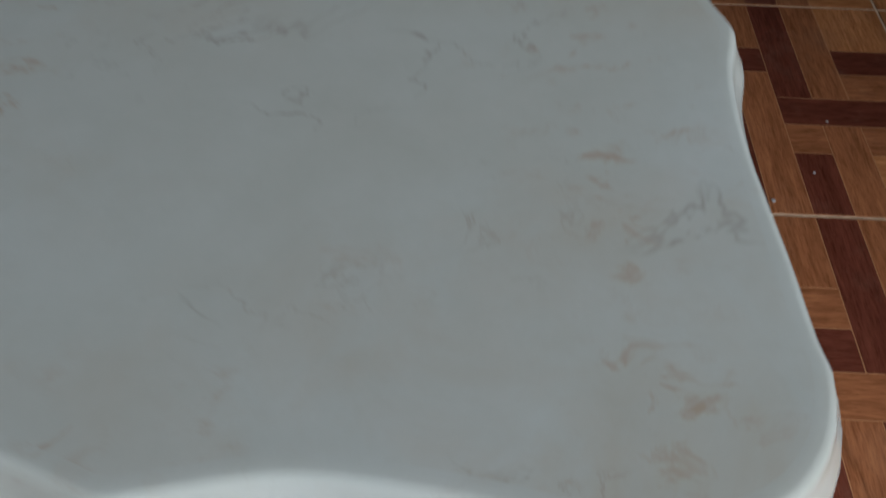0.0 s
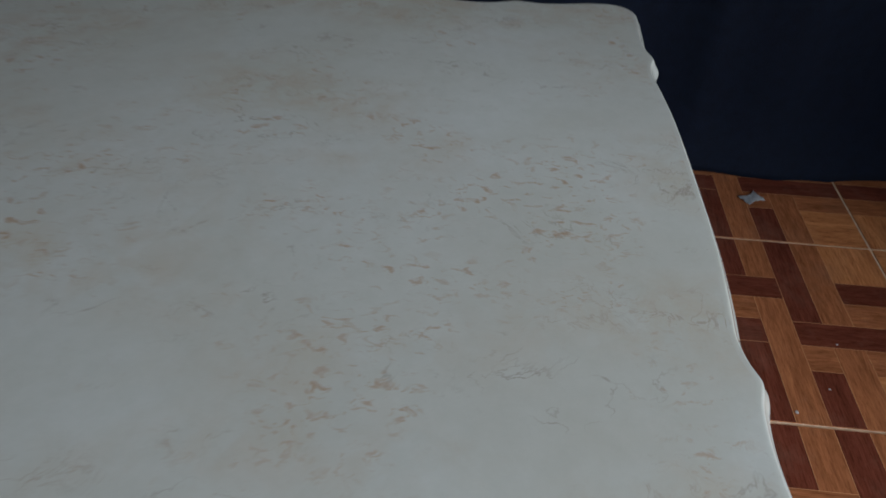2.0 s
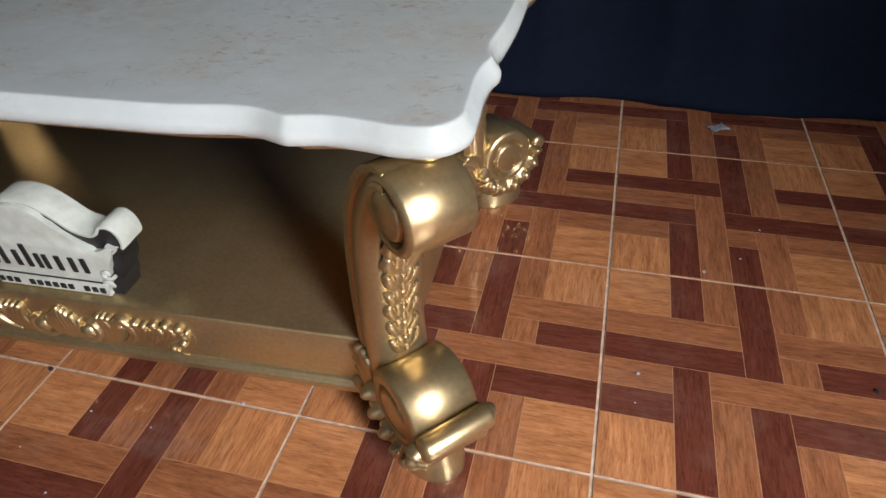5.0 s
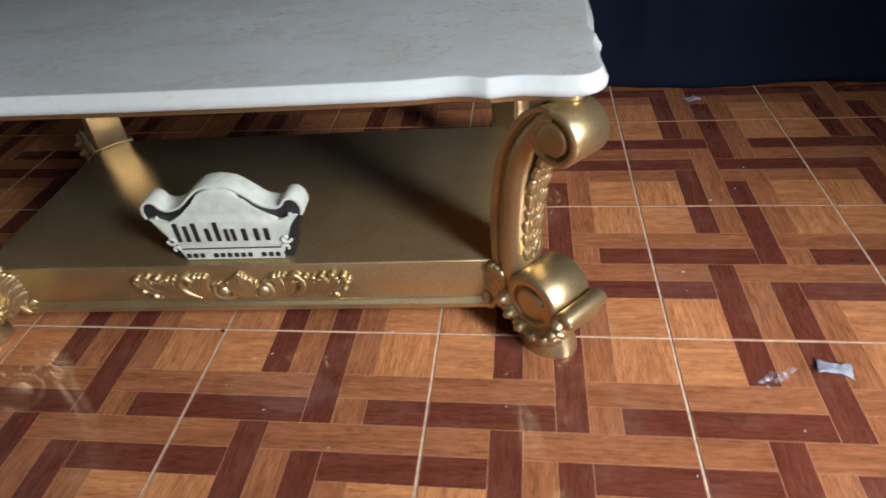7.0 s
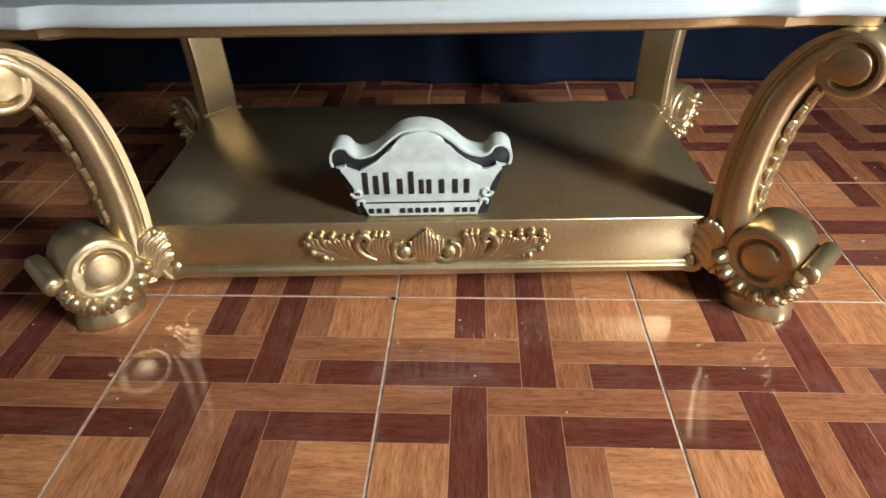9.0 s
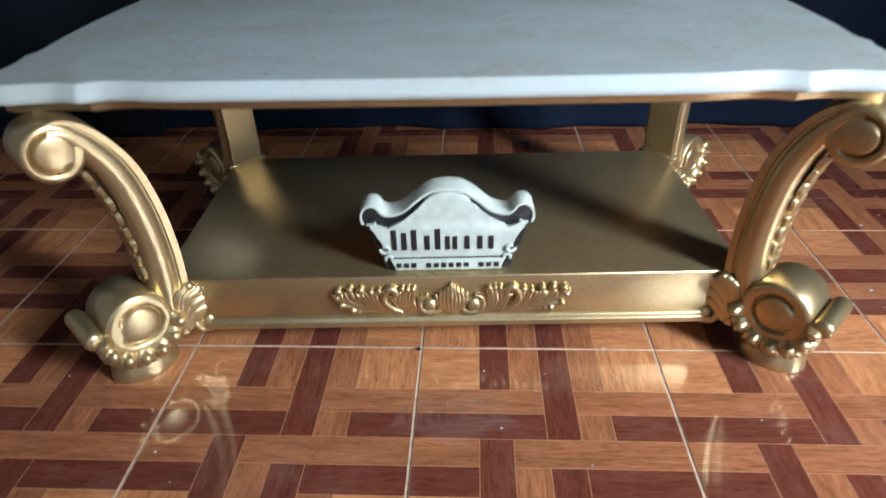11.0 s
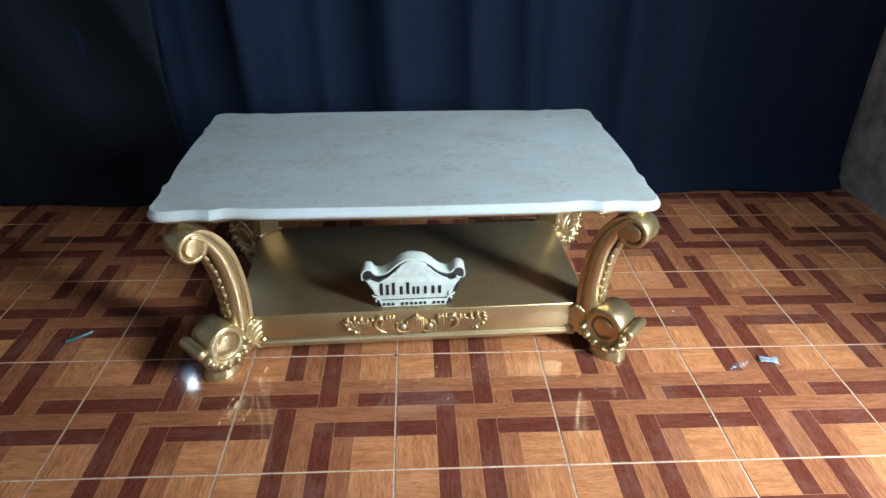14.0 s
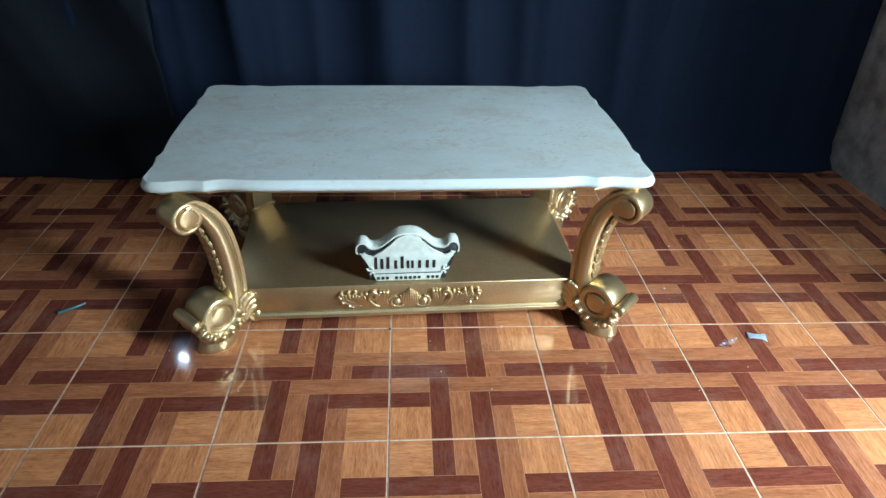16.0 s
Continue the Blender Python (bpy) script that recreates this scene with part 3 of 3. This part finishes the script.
def frieze():
    rng = random.Random(12)
    shell = [([(0, -0.028), (0, 0.018)], (0.016, 0.014), (0.003, 0.003))]
    for i in range(-3, 4):
        shell.append(([(0.0034 * i, -0.031 + 0.0012 * abs(i)), (0.0062 * i, -0.012), (0.006 * i, 0.01), (0.0048 * i, 0.027 - 0.0042 * abs(i))], (0.0026, 0.0042, 0.0046, 0.003), (0.005, 0.0085, 0.011 - 0.0008 * abs(i), 0.008)))
    frieze_piece("shell_carving", shell)
    for s in (-1, 1):
        ball = [([(s * 0.037, -0.011)], (0.0128,), (0.0135,)),
                ([(s * 0.017, -0.024), (s * 0.03, -0.029), (s * 0.046, -0.026), (s * 0.0535, -0.014), (s * 0.051, 0.0), (s * 0.041, 0.0055)], (0.004, 0.0052, 0.0056, 0.0052, 0.0046, 0.0034), (0.006, 0.009, 0.0095, 0.0095, 0.009, 0.007)),
                ([(s * 0.02, -0.022), (s * 0.0235, -0.004), (s * 0.026, 0.006)], (0.003, 0.0044, 0.0034), (0.006, 0.0085, 0.007))]
        frieze_piece("ball_curl", ball)
        fan = [([(s * 0.062, -0.022), (s * 0.074, 0.004)], (0.012, 0.018), (0.0028, 0.0028))]
        for k in range(6):
            x = 0.053 + 0.0052 * k
            fan.append(strand(s, rng, [(x, -0.031 + 0.0008 * k), (x + 0.008, -0.018), (x + 0.0125 + 0.0006 * k, 0.0), (x + 0.008 + 0.0015 * k, 0.019 + 0.0016 * k - 0.0012 * k * k / 2)], 0.0041, 0.0105))
        for k in range(3):
            fan.append(([(s * (0.0635 + 0.009 * k), 0.021 + 0.001 * k)], (0.0058 - 0.0006 * k,), (0.0115,)))
        frieze_piece("leaf_fan", fan)
        curl = [([(s * 0.085, -0.028), (s * 0.1, -0.02), (s * 0.112, -0.004), (s * 0.112, 0.012), (s * 0.1025, 0.023), (s * 0.0925, 0.017), (s * 0.0945, 0.0075), (s * 0.101, 0.0075)], (0.0035, 0.005, 0.0056, 0.0058, 0.0064, 0.006, 0.0046, 0.003), (0.006, 0.0085, 0.0105, 0.012, 0.013, 0.0125, 0.0105, 0.0085)),
                ([(s * 0.118, -0.016), (s * 0.136, 0.0)], (0.013, 0.017), (0.0028, 0.0028))]
        for k in range(6):
            x = 0.098 + 0.0066 * k
            curl.append(strand(s, rng, [(x - 0.004, -0.0295 + 0.0012 * k), (x + 0.01, -0.0175 + 0.0008 * k), (x + 0.0195, -0.001 + 0.001 * k), (x + 0.0205 + 0.001 * k, 0.0155 - 0.0012 * k)], 0.004, 0.0105))
        curl.append(([(s * 0.1205, 0.0185)], (0.0056,), (0.0115,)))
        curl.append(([(s * 0.134, 0.0165)], (0.0052,), (0.0115,)))
        frieze_piece("curled_leaf", curl)
        end = [([(s * 0.148, -0.004), (s * 0.184, -0.002)], (0.018, 0.02), (0.0025, 0.0025))]
        for k, (x, z) in enumerate(((0.151, 0.021), (0.169, 0.023), (0.188, 0.02))):
            end.append(strand(s, rng, [(x - 0.021, -0.012 - 0.001 * k), (x - 0.009, -0.002), (x - 0.001, 0.01), (x, z)], 0.005, 0.0105))
            end.append(strand(s, rng, [(x - 0.014, -0.014), (x - 0.001, -0.006), (x + 0.006, 0.004), (x + 0.0075, z - 0.009)], 0.004, 0.0095))
            end.append(([(s * x, z)], (0.0062,), (0.0125,)))
        for k, (x, z) in enumerate(((0.192, 0.003), (0.186, -0.013), (0.168, -0.0245))):
            end.append(strand(s, rng, [(0.14, -0.018 - 0.002 * k), (0.156, -0.012 - 0.004 * k), (x - 0.008, z - 0.001), (x, z + 0.003)], 0.0046, 0.0098))
            end.append(([(s * x, z + 0.003)], (0.0054,), (0.011,)))
        end.append(strand(s, rng, [(0.108, -0.03), (0.13, -0.0265), (0.15, -0.0255), (0.17, -0.03)], 0.0034, 0.006))
        frieze_piece("ruffled_leaf", end)


frieze()

# ---- the name board on the shelf ----
SIGN = new("name_board")
SIGN.matrix_world = TABLE.matrix_world @ pose(-0.004, -0.232, SHELF + 0.0005, 0, 0, 0)
tagged(SIGN, "cream carved name board with black accents on the gold shelf", "sign")


def ear(x, z, grow=0.0):
    # the board's half outline, broad below and drawn in at the ears
    x = x * 1.06 if x < 0.1 else 0.106 + (x - 0.1) * 0.68
    return (x + grow, z * 0.955)


def mirrored(half):
    return half + [(-x, z) for x, z in half[::-1] if x > 1e-6]


body = smooth_line([(0.093, 0.0), (0.096, 0.014), (0.1, 0.026), (0.102, 0.038), (0.108, 0.046), (0.116, 0.058), (0.12, 0.074), (0.131, 0.085), (0.143, 0.092), (0.147, 0.104), (0.142, 0.118), (0.128, 0.126),
                    (0.11, 0.124), (0.1, 0.114), (0.088, 0.108), (0.066, 0.115), (0.045, 0.135), (0.024, 0.151), (0.0, 0.156)], 3)
body = [ear(float(x), float(z), 0.0045 if z < 0.084 and x > 0.05 else 0.0) for x, z in body]
bm = bmesh.new()
prism(bm, mirrored(body), -0.0145, 0.024, 0.0012)
part("board", bm, INK, SIGN, "black-painted board with dark sides")
# cream top edge that follows the upper outline over both ears
upper = [p for k, p in enumerate(body) if k >= 24]
upper = upper + [(-x, z) for x, z in upper[::-1] if x > 1e-6]
loops = []
for k, (x, z) in enumerate(upper):
    dx, dz = upper[min(k + 1, len(upper) - 1)][0] - upper[max(k - 1, 0)][0], upper[min(k + 1, len(upper) - 1)][1] - upper[max(k - 1, 0)][1]
    n = math.hypot(dx, dz)
    ox, oz = dz / n, -dx / n
    loops.append([(x + ox * d, y, z + oz * d) for d, y in ((-0.0022, -0.0165), (0.0012, -0.0168), (0.0022, -0.0158), (0.0024, 0.0245), (-0.0022, 0.0245))])
bm = bmesh.new()
rings(bm, loops)
bmesh.ops.recalc_face_normals(bm, faces=bm.faces)
part("top_edge", bm, CREAM, SIGN, "thick cream top edge")
face = [(0.089, 0.002), (0.0875, 0.008), (0.0925, 0.018), (0.0965, 0.026), (0.0955, 0.032), (0.0905, 0.0345), (0.0985, 0.0375), (0.105, 0.0445), (0.1065, 0.051), (0.1135, 0.059), (0.1165, 0.069), (0.122, 0.077), (0.137, 0.0865), (0.1265, 0.0885),
        (0.1355, 0.0935), (0.1235, 0.0945), (0.1135, 0.098), (0.1115, 0.092), (0.1045, 0.0865), (0.0955, 0.086), (0.0865, 0.09), (0.076, 0.0955), (0.064, 0.1035), (0.052, 0.114), (0.043, 0.126), (0.036, 0.131), (0.032, 0.1405), (0.022, 0.1475), (0.01, 0.1518), (0.0, 0.153)]
bm = bmesh.new()
face = [ear(x, z, -0.0065 if z < 0.09 and x > 0.05 else 0.0) for x, z in face]
prism(bm, mirrored(face), -0.0225, -0.014, 0.0016)
part("face_panel", bm, CREAM, SIGN, "raised cream front with pointed ears")
for s in (-1, 1):
    bm = bmesh.new()
    tube(bm, [(s * 0.1118, -0.0225, 0.0439), (s * 0.1049, -0.0245, 0.0387), (s * 0.0970, -0.025, 0.0406), (s * 0.0959, -0.025, 0.0473), (s * 0.1018, -0.025, 0.0506), (s * 0.1055, -0.0245, 0.0468)], (0.0028, 0.003, 0.003, 0.003, 0.0027, 0.0018), 0.8, 7)
    part("side_curl", bm, CREAM, SIGN)
    bm = bmesh.new()
    tube(bm, [(s * 0.1018, -0.0225, 0.0229), (s * 0.1023, -0.0245, 0.0301), (s * 0.0959, -0.025, 0.0329), (s * 0.0912, -0.025, 0.0296), (s * 0.0933, -0.0245, 0.0258)], (0.0024, 0.0027, 0.0027, 0.0025, 0.0016), 0.8, 7)
    part("side_curl", bm, CREAM, SIGN)
bm = bmesh.new()
box(bm, (-0.09, -0.0238, 0.0263), (0.09, -0.022, 0.0284))
part("rule_line", bm, INK, SIGN, "thin black rule")


def bar(x0, x1, z0, z1, name="lettering_bar"):
    b = bmesh.new()
    box(b, (x0 * 1.05, -0.0245, z0 * 0.955), (x1 * 1.05, -0.022, z1 * 0.955), 0.0007)
    part(name, b, INK, SIGN, "dark lettering bar")


for x, w, h in ((-0.086, 0.0075, 0.04), (-0.0705, 0.0075, 0.034), (-0.055, 0.0075, 0.04), (-0.035, 0.0075, 0.028), (-0.0185, 0.0075, 0.041), (-0.003, 0.0065, 0.026), (0.0085, 0.0065, 0.026), (0.0265, 0.0075, 0.026),
                (0.0465, 0.0075, 0.026), (0.0635, 0.0075, 0.026)):
    bar(x, x + w, 0.045, 0.045 + h)
for k in range(14):
    if k not in (3, 10):
        bar(-0.081 + 0.0118 * k, -0.0735 + 0.0118 * k, 0.0085, 0.0175)


# ---- litter on the floor ----
def scrap(name, at, size, mat, seed, label, category, high=0.35):
    rng = random.Random(seed)
    b = bmesh.new()
    g = bmesh.ops.create_icosphere(b, subdivisions=3, radius=1)
    for v in g["verts"]:
        k = 1 + 0.55 * noise.noise(v.co * 2.3 + Vector((seed * 7.1, 0, 0)))
        v.co = Vector((v.co.x * size[0] * k, v.co.y * size[1] * k, max(0.0, (v.co.z * k + 0.7) * size[0] * high)))
    ob = part(name, b, mat, smooth=False)
    ob.matrix_world = pose(at[0], at[1], 0.0005, 0, 0, rng.uniform(0, 180))
    return tagged(ob, label, category)


def wrapper(at, wide, deep, turn, seed, label):
    # a crumpled bit of clear film, pinched in its middle
    b = bmesh.new()
    nx, ny = 14, 9
    rows = []
    for j in range(ny + 1):
        row = []
        for i in range(nx + 1):
            u, v = 2 * i / nx - 1, 2 * j / ny - 1
            pinch = 0.62 + 0.38 * u * u
            z = 0.002 + 0.006 * abs(noise.noise((u * 1.5, v * 1.7, seed))) + 0.002 * abs(noise.noise((u * 4, v * 4, seed + 3)))
            row.append((u * wide / 2 + 0.003 * noise.noise((v * 3, seed, 0)), v * deep / 2 * pinch, z))
        rows.append(row)
    rings(b, rows, cap=False, closed=False)
    ob = part("plastic_scrap", b, PLASTIC)
    ob.modifiers.new("thickness", "SOLIDIFY").thickness = 0.0006
    ob.matrix_world = pose(at[0], at[1], 0.0008, 0, 0, turn)
    return tagged(ob, label, "litter")


wrapper((1.037, -0.062), 0.05, 0.034, -12, 2.3, "crumpled clear bluish plastic scrap lying on the tiles")
wrapper((1.012, 0.925), 0.042, 0.034, 30, 5.1, "crumpled whitish plastic scrap lying by the navy cloth")


# a faint smear of dust on the tiles
m, n, l, sh = material("dust_film")
v = coords(n, l)
l.new(add_ramp(n, l, add_noise(n, l, v, 90, 5, 0.7, 0.4), [(0.46, (0, 0, 0)), (0.75, (0.55, 0.55, 0.55))]), sh.inputs["Alpha"])
sh.inputs["Base Color"].default_value = (0.55, 0.55, 0.6, 1)
sh.inputs["Roughness"].default_value = 0.9
bm = bmesh.new()
rim = [(0.034 * math.cos(a) * (1 + 0.35 * math.sin(3 * a + 1)), 0.011 * math.sin(a) * (1 + 0.3 * math.sin(5 * a)), 0.0) for a in np.linspace(0, 2 * math.pi, 40, endpoint=False).tolist()]
rings(bm, [rim, [(0.97 * x, 0.97 * y, 0.0004) for x, y, _ in rim]])
smear = part("dust_smear", bm, m)
smear.matrix_world = pose(0.945, -0.082, 0.0009, 0, 0, 28)
tagged(smear, "faint pale dust smear on the glossy tiles", "dust")


def straw(name, a, b, r, mat, label, category):
    bm = bmesh.new()
    tube(bm, [(*a, r), ((a[0] + b[0]) / 2 + 0.004, (a[1] + b[1]) / 2, r), (*b, r)], (r, r, r * 0.7), 1, 7, (0, 0, 1))
    return tagged(part(name, bm, mat), label, category)


straw("green_straw", (-0.95, 0.081), (-0.892, 0.127), 0.0045, GREEN, "short green plastic straw lying on the tiles", "litter")
straw("rubber_strip", (-1.09, -0.03), (-1.055, -0.13), 0.008, DARK_RAG, "dark rubber strip lying on the tiles", "litter")
for i, (x, y, r) in enumerate(((1.058, 0.557, 0.003), (1.017, 0.467, 0.003), (0.852, 0.175, 0.005), (0.315, 0.001, 0.005), (0.955, 0.42, 0.005), (0.524, -0.156, 0.0025),
                               (0.93, -0.086, 0.006), (0.95, -0.078, 0.004), (0.96, -0.072, 0.003), (0.05, -0.13, 0.002), (0.36, -0.3, 0.002), (0.108, -0.058, 0.003), (0.133, -0.179, 0.003), (0.258, -0.244, 0.003), (-0.376, -0.235, 0.0035),
                               (-0.333, -0.286, 0.002), (-0.59, -0.082, 0.003), (0.208, -0.063, 0.002), (0.956, -0.181, 0.003), (0.79, -0.263, 0.0025), (0.849, 0.123, 0.002))):
    scrap("dust_crumb", (x, y), (r * 0.55, r * 0.45), DUST, 20 + i, "tiny pale crumb on the tiles", "crumb", 0.5)

scrap("dirt_crumb", (-0.004, -0.006), (0.004, 0.003), DARK_RAG, 77, "tiny dark crumb lying in the pale grout", "crumb", 0.6)
scrap("dirt_crumb", (1.17, 0.213), (0.0035, 0.003), DARK_RAG, 78, "tiny dark crumb lying on the tiles", "crumb", 0.6)

# a lamp added for a daylight gap by the black cloth, seen only as a glint in the tiles
GLOW = bpy.data.materials.new("glint_glow")
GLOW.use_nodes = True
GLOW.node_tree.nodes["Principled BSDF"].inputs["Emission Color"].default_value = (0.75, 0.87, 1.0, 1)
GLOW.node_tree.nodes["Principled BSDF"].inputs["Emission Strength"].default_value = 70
glint_base = new("wall_lamp")
glint_base.matrix_world = Matrix.Translation((-1.02, 0.93, 0.945)) @ Vector((0.48, -1.02, -0.945)).to_track_quat("-Y", "Z").to_matrix().to_4x4()
tagged(glint_base, "added spot lamp, out of view, for a daylight gap in the black cloth", "lamp")
# the long hood is there to keep its glow off the marble
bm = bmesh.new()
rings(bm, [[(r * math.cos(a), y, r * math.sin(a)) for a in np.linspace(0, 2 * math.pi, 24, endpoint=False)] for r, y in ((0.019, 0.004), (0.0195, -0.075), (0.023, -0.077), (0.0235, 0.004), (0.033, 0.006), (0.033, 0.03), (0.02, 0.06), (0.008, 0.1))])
part("light_hood", bm, DARK_RAG, glint_base)
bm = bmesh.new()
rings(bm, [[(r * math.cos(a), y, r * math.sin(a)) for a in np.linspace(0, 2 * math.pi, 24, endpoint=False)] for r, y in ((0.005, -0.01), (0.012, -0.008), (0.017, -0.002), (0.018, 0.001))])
part("diffuser", bm, GLOW, glint_base, "glowing disc added to make the glint in the tiles")

# ---- the floor: square glazed tiles with a parquet print ----
PITCH, GAP = 0.4, 0.005
bm = bmesh.new()
box(bm, (X0, Y0, -0.11), (X1, Y1, -0.0015))
floor = tagged(part("floor", bm, GROUT, smooth=False), "glossy brown parquet-print ceramic floor tiles with pale grout", "floor", kind="structure")


def tile_mesh():
    # rectangles of the print in units of an eighth of the tile, from its far left corner
    dark = [(2, 0, 3, 2, 5), (2, 4, 3, 8, 5), (4, 0, 5, 4, 5), (4, 5, 5, 8, 5), (0, 3, 4, 4, 4), (6, 3, 8, 4, 4), (5, 5, 8, 6, 4), (0, 5, 2, 6, 4)]
    mid = [(3, 0, 4, 2, 3), (0, 2, 4, 3, 2), (5, 0, 6, 2, 3), (5, 2, 8, 3, 2), (5, 3, 6, 4, 3), (0, 4, 2, 5, 2), (3, 4, 8, 5, 2), (3, 5, 4, 8, 3), (5, 6, 6, 8, 3)]
    pale = [(0, 0, 2, 2, 0), (6, 0, 8, 2, 1), (0, 6, 2, 8, 1), (6, 6, 8, 8, 0)]
    b = bmesh.new()
    u = PITCH / 8
    lo, hi = GAP / 2, PITCH - GAP / 2
    for x0, y0, x1, y1, k in dark + mid + pale:
        xa, xb = max(lo, x0 * u), min(hi, x1 * u)
        ya, yb = max(lo, y0 * u), min(hi, y1 * u)
        # each printed block has a hair-thin pale outline
        outer = [b.verts.new(p) for p in ((xa, -yb, 0), (xb, -yb, 0), (xb, -ya, 0), (xa, -ya, 0))]
        t = 0.00045
        inner = [b.verts.new(p) for p in ((xa + t, t - yb, 0), (xb - t, t - yb, 0), (xb - t, -ya - t, 0), (xa + t, -ya - t, 0))]
        b.faces.new(inner).material_index = k
        for c in range(4):
            b.faces.new((outer[c], outer[(c + 1) % 4], inner[(c + 1) % 4], inner[c])).material_index = 6
    ring0 = [(lo, -hi), (hi, -hi), (hi, -lo), (lo, -lo)]
    for (ax, ay), (bx, by) in zip(ring0, ring0[1:] + ring0[:1]):
        f = b.faces.new([b.verts.new(p) for p in ((ax, ay, -0.006), (bx, by, -0.006), (bx, by, 0), (ax, ay, 0))])
        f.material_index = 2
    me = bpy.data.meshes.new("tile")
    b.to_mesh(me)
    b.free()
    for x in (PALE_X, PALE_Y, MID_X, MID_Y, DARK_X, DARK_Y, PRINT_LINE):
        me.materials.append(x)
    return me


tile = tile_mesh()
for i in range(-6, 5):
    for j in range(-7, 3):
        piece = new("tile", tile)
        piece.parent = floor
        piece.location = (i * PITCH, (j + 1) * PITCH, random.uniform(-0.0003, 0.0003))
        if j % 4 in (1, 2):
            # pairs of rows are laid with the print turned by a quarter
            piece.rotation_euler = (0, 0, -math.pi / 2)
            piece.location = ((i + 1) * PITCH, (j + 1) * PITCH, piece.location.z)
